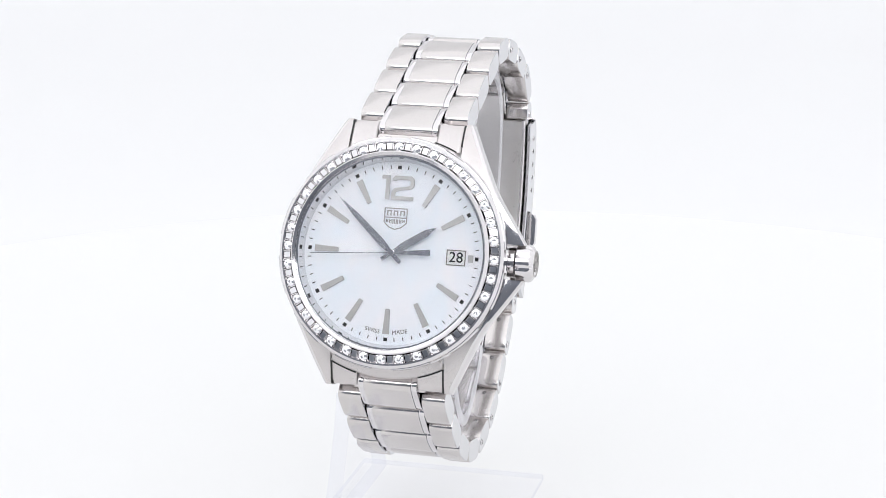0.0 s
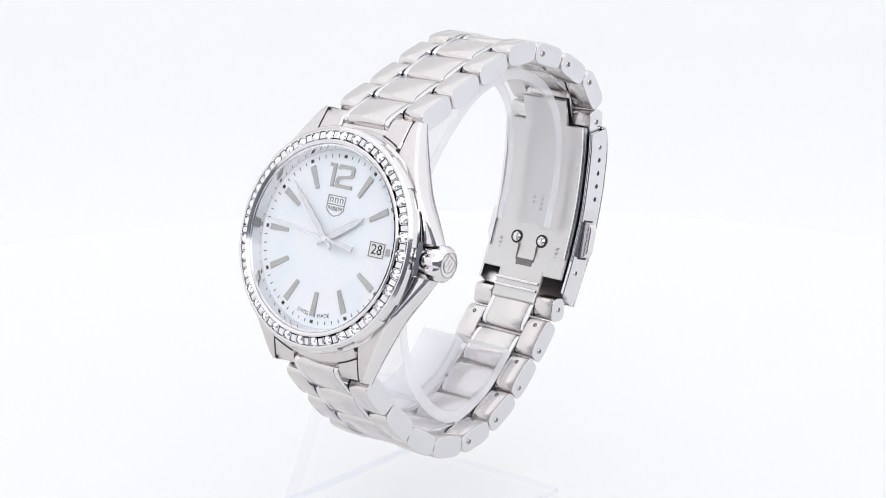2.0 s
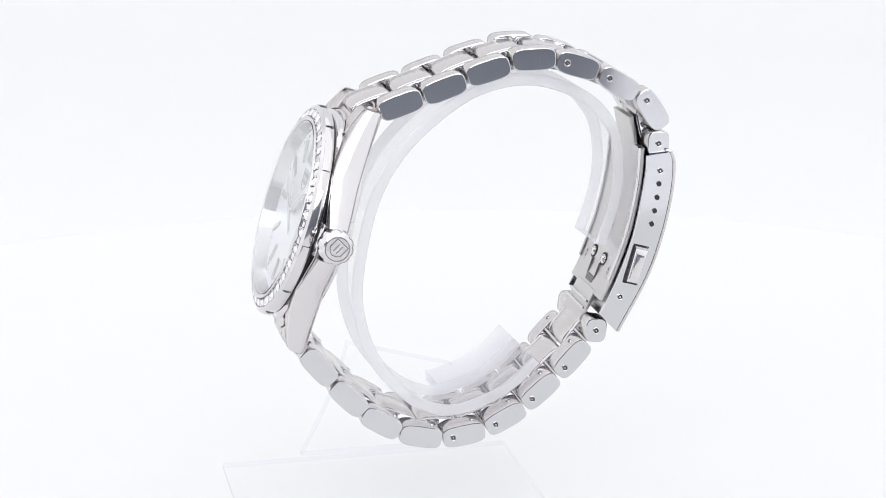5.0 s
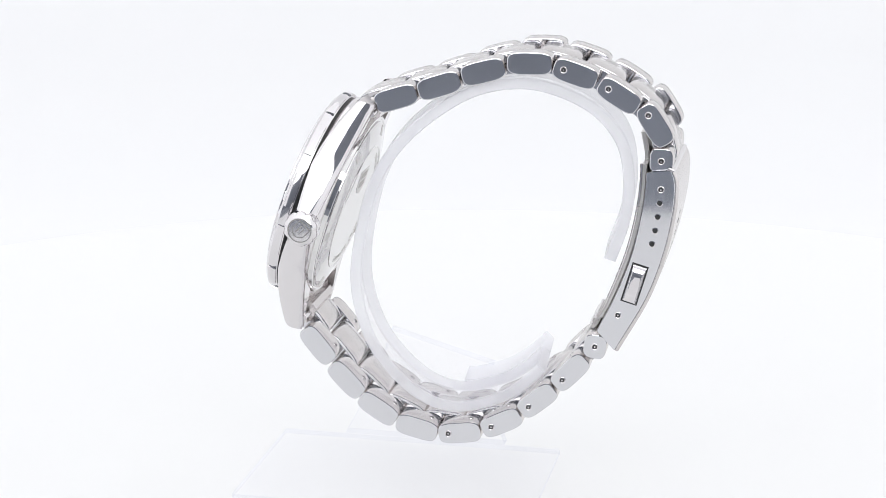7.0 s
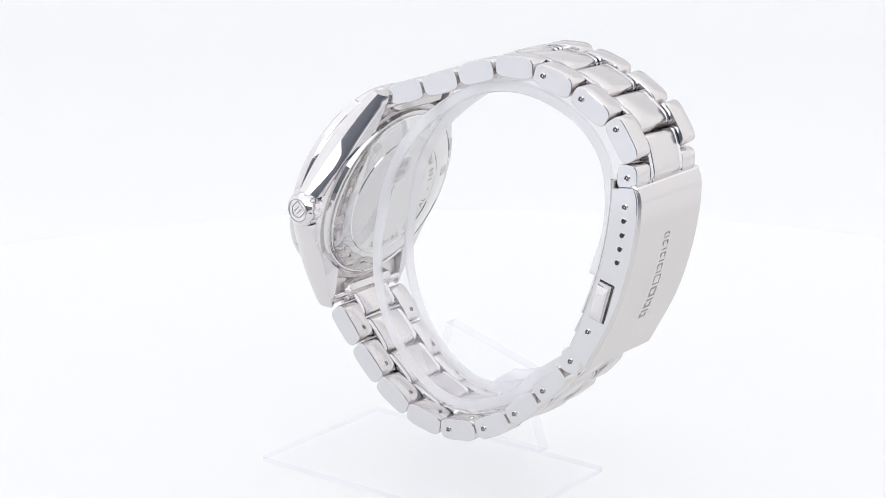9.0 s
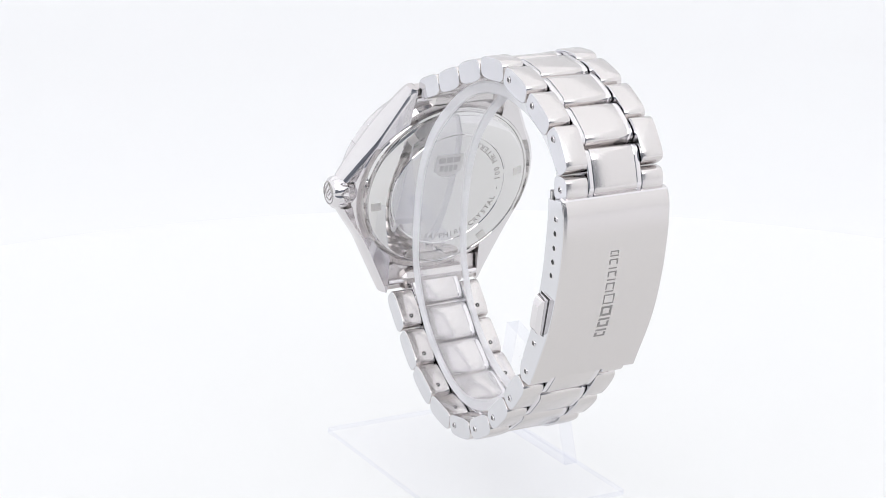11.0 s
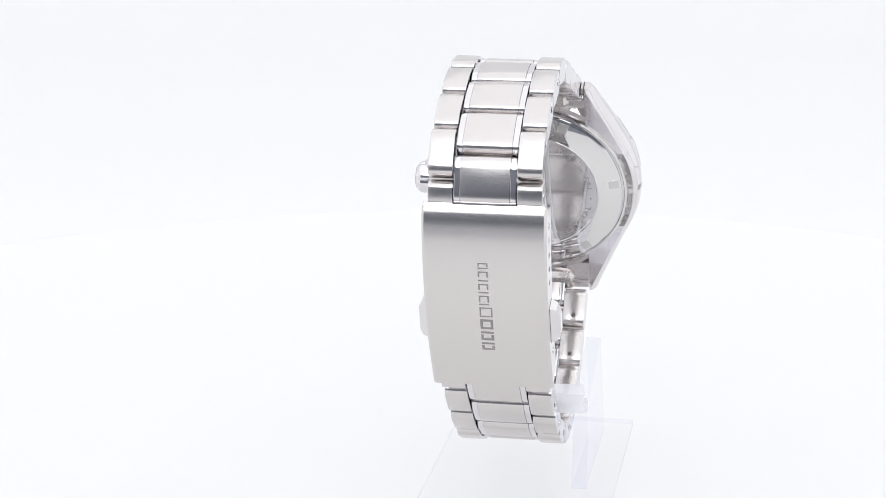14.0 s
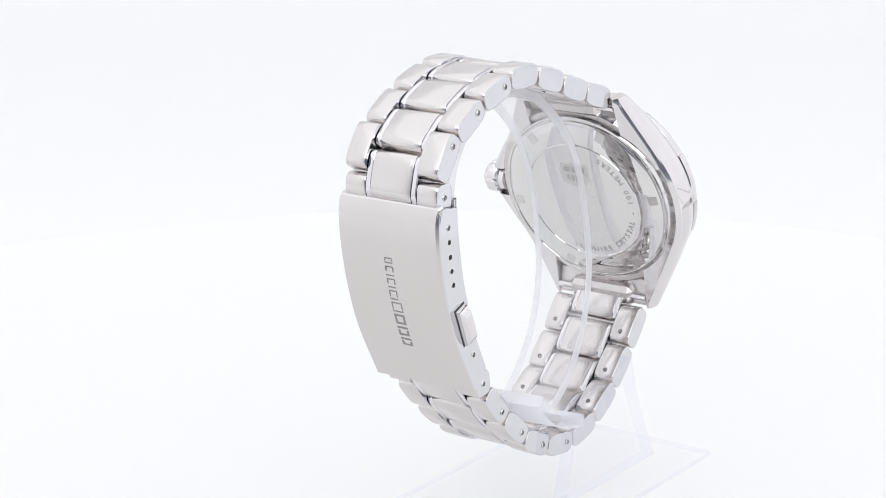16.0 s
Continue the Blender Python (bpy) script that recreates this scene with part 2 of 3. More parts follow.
# the watch's own space: x to the crown, y to twelve, z out of the dial
WATCH = Matrix(((0.9697, 0.0844, -0.2291, -0.0135), (-0.2441, 0.3103, -0.9188, -0.02708), (-0.0064, 0.9469, 0.3215, 0.05175), (0, 0, 0, 1)))

stand = new("display_stand")
tagged(stand, "clear acrylic watch stand with an open ring on an oblong base", "display stand")
bm = bmesh.new()
box(bm, -16.5, 16.5, -26, 26, 0, 1.5, 0.3)
pale_edges(part("base_plate", bm, BASE_ACRYLIC, stand, m=pose(-0.0103, -0.013, 0.0002, 0, 0, -14.1)), 2, False, CLEAR_EDGE)
RING = spline([(9.2, -51.0), (16.5, -50.9), (23.2, -49.3), (29.0, -45.8), (32.6, -39.5), (33.2, -31), (30.9, -24), (26.0, -18.0), (17.0, -12.2),
               (8, -9.8), (-2.2, -10.4), (-11, -12.6), (-18.3, -17.3), (-22.8, -23), (-25.4, -29.5), (-25.0, -35.5), (-21, -41.5), (-17.2, -44.6), (-13.2, -46.7)], 6)
# the ring leans a little towards the crown at the case
LEAN = WATCH @ pose(0, 0, -0.05) @ pose(0, 0, 0, 0, 4.6, 0) @ pose(0, 0, 0.05)
bm = bmesh.new()
strip(bm, RING, -5.4, 4.9, 2.0, 0.25)
pale_edges(part("ring", bm, ACRYLIC, stand, "open clear acrylic ring inside the bracelet", LEAN), 0, True, ACRYLIC_EDGE)
bm = bmesh.new()
strip(bm, RING[90:], -13.0, -5.5, 2.0, 0.25)
pale_edges(part("bridge", bm, ACRYLIC, stand, "violet-tinted acrylic tab beside the ring", LEAN), 0, False, ACRYLIC_EDGE)
# the arm beside the bracelet carries the ring on its base
bm = bmesh.new()
back_edge = spline([(-21.6, -38.2), (-26.0, -38.9), (-30.5, -41.5), (-35.2, -45.0)], 5)
front_edge = spline([(-22.6, -18.6), (-29.0, -18.9), (-37.0, -18.2), (-44.6, -17.0)], 5)
loft(bm, [[(-12.4, a.x, a.y), (-9.8, a.x, a.y), (-9.8, b.x, b.y), (-12.4, b.x, b.y)] for a, b in zip(front_edge, back_edge)])
pale_edges(part("arm", bm, BASE_ACRYLIC, stand, m=WATCH), 0, False, CLEAR_EDGE)

# ---- the wristwatch ----
watch = new("wristwatch")
tagged(watch, "steel wristwatch with pearl dial and stone-set bezel on a clear stand", "wristwatch")


def radial(angle):
    """A pose on the dial, turned clockwise from twelve."""
    return WATCH @ Matrix.Rotation(radians(-angle), 4, "Z")


def z_top(y):
    y = abs(y)
    return -0.42 - 3.3 * max(0.0, (y - 9.0) / 12.0) ** 1.7


def z_low(y):
    y = abs(y)
    return -5.3 - 1.5 * max(0.0, (y - 8.0) / 13.0) ** 1.4


def shoulder(y):
    """How far the crown guard stands out beyond the flank."""
    u = min(1.0, max(0.0, (y - 2.7) / 9.0))
    return 2.3 * (1 - u) ** 1.8


def lug_mesh(sx, sy):
    bm = bmesh.new()
    rings = []
    low = 2.7 if sx > 0 else 0.5
    for k in range(33):
        y = low + (20.9 - low) * k / 32
        xi = 9.08 if y > 12 else math.sqrt(max(14.5 ** 2 - y * y, 82.5))
        # round flank, then the tangent to the lug's tip
        xo = math.sqrt(18.2 ** 2 - y * y) if y < 7.87 else 16.41 - (y - 7.87) * 0.48
        g = shoulder(y) if sx > 0 else 0.0
        zt, zl = z_top(y) - 0.4 * g, z_low(y) + 0.2 * g
        e = min(0.55, (xo - xi) * 0.35)
        top = xo - e
        xo += g
        if k == 32:
            zt, zl = zt - 0.25, zl + 0.25
        z0, z1 = zt - 0.3, zl + 0.4
        inset = min(0.8, 0.5 * (xo - xi))
        flank = [(xo - 0.1 + 0.3 * math.sin(math.pi * min(0.5, 0.06 + j / 8)) - inset * max(0.0, (j / 8 - 0.3) / 0.7) ** 2, z0 + (z1 - z0) * j / 8) for j in range(9)]
        outline = [(xi, zl), (xi, zt), (top, zt + 0.3 * g), (xo - 0.16, zt - 0.16)] + flank + [(xo - 0.12 - inset, zl + 0.12), (xo - inset - 0.3, zl)]
        rings.append([(sx * x, sy * y, z) for x, z in outline])
    return loft(bm, rings)


def polish_flanks(ob, sides, across):
    """Polish the flanks, the given sides of the profile; the rest stays brushed."""
    ob.data.materials.append(POLISHED)
    for f in ob.data.polygons:
        if len(f.vertices) == 4 and f.index % across in sides:
            f.material_index = 1


bm = bmesh.new()
lathe(bm, [(13.0, -0.6), (17.3, -0.6), (17.9, -1.2), (17.9, -4.6), (17.2, -5.3), (13.0, -5.3)], 120)
case = part("case", bm, CASE_BRUSHED, watch, "brushed and polished steel case", WATCH)
polish_flanks(case, (1, 2, 3), 6)
for sx in (1, -1):
    for sy in (1, -1):
        polish_flanks(part("lug", lug_mesh(sx, sy), CASE_BRUSHED, case), range(2, 15), 15)
        # dark strip painted for the shade in the seam between lug and end link
        bm = bmesh.new()
        loft(bm, [[(sx * x, sy * y, z_top(y) + dz) for x, dz in ((8.80, -1.2), (8.80, 0.0), (9.12, 0.0), (9.12, -1.2))] for y in (17.2, 18, 19, 20, 20.7)])
        part("seam_shade", bm, HOLE_SHADE, case)
# between the lugs the case runs out in a curved collar, with seam shade painted round the end links
for sy in (1, -1):
    inner = 18.2 if sy > 0 else 19.3
    def rim(a, r, dz):
        r = r if r < 17 else r + inner - 19.3
        return (r * math.sin(a), sy * r * math.cos(a), z_top(r * math.cos(a)) + dz)
    bm = bmesh.new()
    loft(bm, [[rim(a, 16.4, -2.0), rim(a, 16.4, 0.16), rim(a, 17.6, 0.16), rim(a, 18.4, 0.18), rim(a, 19.15, 0.18), rim(a, 19.3, 0.02), rim(a, 19.3, -2.0)]
              for a in (radians(-27.6 + 55.2 * k / 24) for k in range(25))])
    part("collar", bm, CASE_BRUSHED, case)
    for sx in (1, -1):
        bm = bmesh.new()
        loft(bm, [[rim(a, r, dz) for r, dz in ((19.25, -1.0), (19.25, 0.15), (19.5, 0.15), (19.5, -1.0))] for a in (sx * radians(14.8 + 12.2 * k / 8) for k in range(9))])
        part("seam_shade", bm, HOLE_SHADE, case)
# near-black ring added in place of the gap's shade under the bezel
bm = bmesh.new()
lathe(bm, [(16.6, -0.65), (17.35, -0.65), (17.35, -0.15), (16.6, -0.15)], 96)
part("bezel_gap_shade", bm, HOLE_SHADE, case, "dark ring painted for the shade in the gap under the bezel")

# bezel: a turned ring with a channel for the stones and twelve raised pads round its side
bm = bmesh.new()
lathe(bm, [(14.75, 1.6), (15.0, 2.25), (15.45, 2.45), (15.62, 2.3), (15.66, 1.1), (17.04, 0.9), (17.08, 1.75), (17.3, 1.75), (17.75, 1.35),
           (17.85, 0.5), (17.6, -0.25), (14.75, -0.25)], 144)
for k in range(12):
    lathe(bm, [(17.6, -0.1), (17.6, 1.35), (17.85, 1.3), (18.02, 0.95), (18.06, 0.1), (17.95, -0.1)], 8, 30 * k + 5.5, 30 * k + 24.5)
part("bezel", bm, BEZEL_STEEL, watch, "polished steel bezel ring", WATCH, 40)


def stone_mesh():
    """A small round brilliant in mm, its table up."""
    bm = bmesh.new()
    n = 8
    def ring(r, z, shift=0.0):
        return [bm.verts.new(Vector((r * math.cos(2 * math.pi * (k + shift) / n), r * math.sin(2 * math.pi * (k + shift) / n), z)) * MM) for k in range(n)]
    tab, star, mid, gir = ring(0.30, 0.25), ring(0.47, 0.14, 0.5), ring(0.62, 0.10), ring(0.79, -0.04, 0.5)
    low = bm.verts.new(Vector((0, 0, -0.45)) * MM)
    top = bm.verts.new(Vector((0, 0, 0.19)) * MM)
    for k in range(n):
        j = (k + 1) % n
        bm.faces.new((top, tab[k], tab[j]))
        bm.faces.new((tab[k], star[k], tab[j]))
        bm.faces.new((tab[j], star[k], mid[j]))
        bm.faces.new((tab[j], mid[j], star[j]))
        bm.faces.new((star[k], mid[k], gir[k]))
        bm.faces.new((star[k], gir[k], mid[j]))
        bm.faces.new((mid[j], gir[k], gir[j]))
        bm.faces.new((gir[k], low, gir[j]))
    me = bpy.data.meshes.new("diamond")
    bmesh.ops.recalc_face_normals(bm, faces=bm.faces)
    bm.to_mesh(me)
    bm.free()
    return me


def claw_mesh():
    """The four beads that hold a stone."""
    bm = bmesh.new()
    for sx in (1, -1):
        for sy in (1, -1):
            bmesh.ops.create_icosphere(bm, subdivisions=1, radius=0.17 * MM, matrix=Matrix.Translation(Vector((0.58 * sx, 0.56 * sy, 0.12)) * MM))
    me = bpy.data.meshes.new("claws")
    bm.to_mesh(me)
    bm.free()
    return me


def block_mesh(name, *size):
    bm = bmesh.new()
    box(bm, *size)
    me = bpy.data.meshes.new(name)
    bmesh.ops.recalc_face_normals(bm, faces=bm.faces)
    bm.to_mesh(me)
    bm.free()
    return me


STONE = stone_mesh()
CLAWS = claw_mesh()
PLATE = block_mesh("plate", -0.46, 0.46, -0.56, 0.56, -0.6, 0.16, 0.06)
WALL = block_mesh("wall", -0.06, 0.06, -0.62, 0.62, -0.6, 0.22, 0.03)
for k in range(36):
    diamond = mesh_part("diamond", STONE, DIAMOND, watch, "", radial(10 * k) @ pose(0, 16.36 * MM, 1.80 * MM, -13), 0)
    mesh_part("claws", CLAWS, POLISHED, diamond, "four steel beads holding the stone")
    plate = mesh_part("plate", PLATE, MIRROR, watch, "", radial(10 * k + 5) @ pose(0, 16.36 * MM, 1.72 * MM, -13), 0)
    for sx in (1, -1):
        mesh_part("wall", WALL, POLISHED, plate, "", pose(sx * 0.62 * MM, 0, 0), 0)

# dial, flange and crystal
bm = bmesh.new()
lathe(bm, [(0, -0.5), (14.6, -0.5), (14.6, 0.0), (0, 0.0)], 96, ring=False)
dial = part("dial", bm, PEARL, watch, "white mother of pearl dial", WATCH)
bm = bmesh.new()
lathe(bm, [(14.15, 0.01), (14.62, 1.9), (14.9, 1.9), (14.9, 0.01)], 120)
part("flange", bm, MIRROR, watch, "polished inner ring round the dial", WATCH)
bm = bmesh.new()
lathe(bm, [(0, 2.12), (14.9, 2.12), (14.9, 2.3), (0, 2.34)], 96, ring=False)
glass = part("crystal", bm, CRYSTAL, watch, "clear domeless sapphire crystal", WATCH)
glass.visible_shadow = False

MARKER_BM = bmesh.new()
prism(MARKER_BM, [(-0.34, 8.6), (0.34, 8.6), (0.52, 12.45), (-0.52, 12.45)], 0.0, 0.28, 0.07)
MARKER = bpy.data.meshes.new("hour_marker")
MARKER_BM.to_mesh(MARKER)
MARKER_BM.free()
for h in (1, 2, 4, 5, 6, 7, 8, 9, 10, 11):
    mesh_part("hour_marker", MARKER, MARKER_STEEL, watch, "tapered polished steel hour marker", radial(30 * h), 0)
bm = bmesh.new()
box(bm, 11.95, 12.75, -0.55, 0.55, 0, 0.25, 0.05)
part("hour_marker", bm, MARKER_STEEL, watch, "short polished hour marker beside the date", WATCH)

# minute track: sixty printed lines, and a small block at each hour
bm = bmesh.new()
blocks = bmesh.new()
for k in range(60):
    a = radians(6 * k)
    s, c = math.sin(a), math.cos(a)
    w, r0, r1 = (0.30, 13.0, 13.55) if k % 5 == 0 else (0.07, 13.05, 13.6)
    poly = [(x * c + y * s, -x * s + y * c) for x, y in ((-w, r0), (w, r0), (w, r1), (-w, r1))]
    prism(blocks if k % 5 == 0 else bm, poly, 0.0, 0.03)
tagged(part("minute_track", bm, INK, dial, "fine black minute lines"), kind="stuff")
tagged(part("hour_blocks", blocks, INK, dial, "small black hour blocks"), kind="stuff")

ONE = [(-2.6, 1.3), (-2.6, 1.87), (-1.3, 1.87), (-1.3, -1.87), (-1.92, -1.87), (-1.92, 1.3)]
TWO = [(-0.95, 1.05), (-0.95, 1.4), (-0.5, 1.87), (2.1, 1.87), (2.55, 1.4), (2.55, 0.3), (2.15, -0.1), (0.1, -0.45), (-0.35, -0.75), (-0.35, -1.27), (2.55, -1.27),
       (2.55, -1.87), (-0.95, -1.87), (-0.95, -0.55), (-0.45, -0.05), (1.65, 0.3), (1.95, 0.5), (1.95, 1.1), (1.75, 1.27), (-0.1, 1.27), (-0.35, 1.05)]
for outline in (ONE, TWO):
    bm = bmesh.new()
    prism(bm, outline, 0.0, 0.26)
    part("numeral", bm, MARKER_STEEL, watch, "applied steel numeral, part of the 12", WATCH @ pose(0, 10.1 * MM, 0), 0)
for word, a in (("SWISS", 190.3), ("MADE", 169.7)):
    mesh_part("print", letters(word, 0.92), INK, dial, "small black printed word", Matrix.Rotation(radians(180 - a), 4, "Z") @ pose(0, -12.2 * MM, 0.03 * MM), 0)

# emblem: an outlined shield with bars
def shield(w, h):
    return [(-w, h), (w, h), (w, -0.35 * h), (0.55 * w, -0.8 * h), (0, -h), (-0.55 * w, -0.8 * h), (-w, -0.35 * h)]


def shield_frame(bm, w, h, t, z0, z1):
    a, b = shield(w, h), shield(w - t, h - t)
    for k in range(7):
        j = (k + 1) % 7
        prism(bm, [a[k], a[j], b[j], b[k]], z0, z1)


bm = bmesh.new()
shield_frame(bm, 1.85, 1.7, 0.16, 0.0, 0.09)
box(bm, -1.7, 1.7, 0.12, 0.28, 0, 0.09, 0.02)
for x in (-1.05, 0.0, 1.05):
    # three plain blocks in the upper field
    for x0, x1, y0, y1 in ((x - 0.36, x + 0.36, 1.12, 1.3), (x - 0.36, x - 0.18, 0.5, 1.12), (x + 0.18, x + 0.36, 0.5, 1.12)):
        box(bm, x0, x1, y0, y1, 0, 0.08, 0.02)
for k, x in enumerate((-1.3, -0.78, -0.26, 0.26, 0.78, 1.3)):
    low = -0.55 - 0.3 * (1.3 - abs(x)) / 1.3
    for x0, x1, y0, y1 in ((x - 0.18, x - 0.05, low, -0.06), (x + 0.05, x + 0.18, low, -0.06), (x - 0.05, x + 0.05, -0.36, -0.24)):
        box(bm, x0, x1, y0, y1, 0, 0.08, 0.02)
part("emblem", bm, EMBLEM_STEEL, watch, "small outlined steel shield emblem", WATCH @ pose(0, 5.3 * MM, 0))

# date window
bm = bmesh.new()
box(bm, 8.65, 11.4, -1.05, 1.05, 0.004, 0.03, 0.01)
date = part("date_window", bm, DATE_WHITE, watch, "white date disc showing 28", WATCH)
bm = bmesh.new()
for x0, x1, y0, y1 in ((8.5, 11.55, 1.05, 1.2), (8.5, 11.55, -1.2, -1.05), (8.5, 8.65, -1.05, 1.05), (11.4, 11.55, -1.05, 1.05)):
    box(bm, x0, x1, y0, y1, 0.0, 0.12, 0.03)
part("frame", bm, DARK_GREY, date, "dark steel date frame")
mesh_part("date", letters("28", 2.25, bold=0.02), INK, date, "black numerals 28", pose(10.03 * MM, 0, 0.045 * MM), 0)


def hand(name, poly, z0, z1, angle, label):
    bm = bmesh.new()
    prism(bm, poly, z0, z1, 0.08)
    return part(name, bm, HAND_STEEL, watch, label, radial(angle), 0)


hand("hour_hand", [(-0.28, -1.9), (0.28, -1.9), (0.30, 0), (0.62, 2.2), (0.55, 6.3), (0.0, 8.1), (-0.55, 6.3), (-0.62, 2.2), (-0.30, 0)], 0.55, 0.75, 57.0, "broad pointed steel hour hand")
hand("minute_hand", [(-0.3, -2.1), (0.3, -2.1), (0.32, 0), (0.58, 2.5), (0.42, 8), (0.0, 12.1), (-0.42, 8), (-0.58, 2.5), (-0.32, 0)], 0.85, 1.05, 312.2, "long pointed steel minute hand")
SECOND_BM = bmesh.new()
prism(SECOND_BM, [(-0.07, 1.0), (0.07, 1.0), (0.05, 12.9), (-0.05, 12.9)], 1.12, 1.22)
prism(SECOND_BM, [(-0.48, -6.2), (0.48, -6.2), (0.22, -0.3), (0.1, 1.2), (-0.1, 1.2), (-0.22, -0.3)], 1.12, 1.24, 0.04)
second_hand = part("second_hand", SECOND_BM, HAND_STEEL, watch, "thin steel second hand with a broad tail", radial(266), 0)
bm = bmesh.new()
disc(bm, 0.5, 0.0, 1.3, 20)
part("hub", bm, POLISHED, watch, "", WATCH)

# crown: fluted, with a shield in relief on its end
bm = bmesh.new()
rings = []
for z, r, flute in ((0, 2.3, 0), (0.95, 2.3, 0), (1.05, 2.5, 0.3), (1.35, 2.8, 1), (3.0, 2.85, 1), (3.5, 2.65, 0.6), (3.85, 2.25, 0), (4.0, 2.05, 0)):
    rings.append([((r + 0.3 * flute * (abs(math.cos(5 * a)) ** 0.5 - 0.7)) * math.cos(a), (r + 0.3 * flute * (abs(math.cos(5 * a)) ** 0.5 - 0.7)) * math.sin(a), z)
                  for a in (2 * math.pi * k / 96 for k in range(96))])
loft(bm, rings)
CROWN_AT = WATCH @ pose(17.8 * MM, 0.1 * MM, -3.3 * MM, 0, 90, 0)
crown = part("crown", bm, POLISHED, watch, "fluted polished steel crown", CROWN_AT, 40)
bm = bmesh.new()
lathe(bm, [(1.85, 3.98), (1.85, 4.08), (2.02, 4.08), (2.02, 3.98)], 40)
shield_frame(bm, 1.25, 1.35, 0.16, 3.98, 4.1)
box(bm, -0.42, -0.22, -0.6, 0.8, 3.98, 4.08, 0.03)
box(bm, 0.22, 0.42, -0.6, 0.8, 3.98, 4.08, 0.03)
part("emblem", bm, CUT_STEEL, crown, "shield relief on the crown", pose(0, 0, 0, 0, 0, -28))

# case back: turned steps, six key slots, engraved circle and words
bm = bmesh.new()
lathe(bm, [(0, -7.0), (10.9, -7.0), (11.0, -7.12), (11.2, -7.12), (11.3, -6.98), (14.9, -6.38), (15.25, -6.15), (15.3, -5.85), (15.6, -5.85), (15.75, -6.05), (16.1, -6.0), (16.4, -5.2), (0, -5.2)], 120, ring=False)
back = part("case_back", bm, BACK_STEEL, watch, "polished screwed steel case back", WATCH)
SLOT = block_mesh("key_slot", -0.85, 0.85, -0.9, 0.9, -0.05, 0.2, 0.04)
for k in range(6):
    mesh_part("key_slot", SLOT, SATIN, back, "", Matrix.Rotation(radians(60 * k + 22), 4, "Z") @ pose(0, 14.0 * MM, -6.53 * MM, 9.5), 0)
FLIP = pose(0, 0, -7.02 * MM, 0, 180, 0)
for k, ch in enumerate("SAPPHIRE CRYSTAL - 100 METERS"):
    if ch != " ":
        mesh_part("engraving", letters(ch, 1.5, bold=0.02), CUT_STEEL, back, "", FLIP @ Matrix.Rotation(radians(6.1 * (k - 9) + 36), 4, "Z") @ pose(0, -9.75 * MM, 0), 0)
bm = bmesh.new()
prism(bm, shield(2.75, 2.3), 0, 0.02)
engraved = part("emblem", bm, SATIN, back, "matt engraved shield", FLIP @ pose(-0.8 * MM, 5.0 * MM, 0), 0)
bm = bmesh.new()
for x0, x1, y0, y1 in ((-2.1, -0.8, 0.7, 1.8), (-0.6, 0.6, 0.7, 1.8), (0.8, 2.1, 0.7, 1.8), (-1.7, -1.0, -0.9, 0.2), (-0.8, -0.1, -1.1, 0.2), (0.1, 0.8, -1.1, 0.2), (1.0, 1.7, -0.9, 0.2)):
    box(bm, x0, x1, y0, y1, 0.02, 0.04, 0.005)
part("blocks", bm, CUT_STEEL, engraved, "plain engraved blocks in the shield")

# ---- the bracelet ----
def link_ring(a, b, power, inset, x):
    ring = []
    for k in range(28):
        t = 2 * math.pi * k / 28
        c, s = math.cos(t), math.sin(t)
        y = (a - inset) * math.copysign(abs(c) ** (2 / power), c)
        z = (b - inset) * math.copysign(abs(s) ** (2 / power), s)
        ring.append((x, y, z))
    return ring


def link_mesh(name, x0, x1, a, b, power=3.4, edge=0.17):
    bm = bmesh.new()
    loft(bm, [link_ring(a, b, power, edge, x0), link_ring(a, b, power, edge * 0.3, x0 + edge * 0.3), link_ring(a, b, power, 0, x0 + edge),
              link_ring(a, b, power, 0, x1 - edge), link_ring(a, b, power, edge * 0.3, x1 - edge * 0.3), link_ring(a, b, power, edge, x1)])
    me = bpy.data.meshes.new(name)
    bmesh.ops.recalc_face_normals(bm, faces=bm.faces)
    bm.to_mesh(me)
    bm.free()
    # brushed all round, polished on the flat ends
    me.materials.append(BRUSHED)
    me.materials.append(SIDE_STEEL)
    for f in me.polygons:
        f.material_index = 1 if abs(f.normal.x) > 0.5 else 0
    return me


SIDE_LINK = link_mesh("side_link", -1.9, 1.9, 3.70, 1.88, 3.8)
HALF_LINK = link_mesh("half_link", -1.93, 1.93, 2.1, 1.9)
CENTRE_LINK = link_mesh("centre_link", -3.8, 3.8, 3.68, 1.84, 3.8, 0.07)
CENTRE_RIM = link_mesh("rim", -0.47, 0.47, 3.63, 1.76, 3.8, 0.12)
CENTRE_RIM.materials[0] = POLISHED
PIN_BM = bmesh.new()
lathe(PIN_BM, [(0.0, 0.03), (0.13, 0.03), (0.15, 0.12), (0.36, 0.12), (0.42, 0.0)], 20, ring=False)
PIN = bpy.data.meshes.new("pin")
bmesh.ops.recalc_face_normals(PIN_BM, faces=PIN_BM.faces)
PIN_BM.to_mesh(PIN)
PIN_BM.free()
PIN.materials.append(POLISHED)
PIN.materials.append(HOLE_SHADE)
# the dark ring of the pin paints the shade in its recess
for f in PIN.polygons:
    f.material_index = 1 if 0.14 * MM < f.center.to_2d().length < 0.37 * MM and f.normal.z > 0.9 else 0
GAP_BM = bmesh.new()
lathe(GAP_BM, [(0.42, 0.0), (0.42, 0.05), (0.50, 0.09), (0.58, 0.04), (0.58, 0.0)], 20)
GAP = bpy.data.meshes.new("pin_rim")
GAP_BM.to_mesh(GAP)
GAP_BM.free()


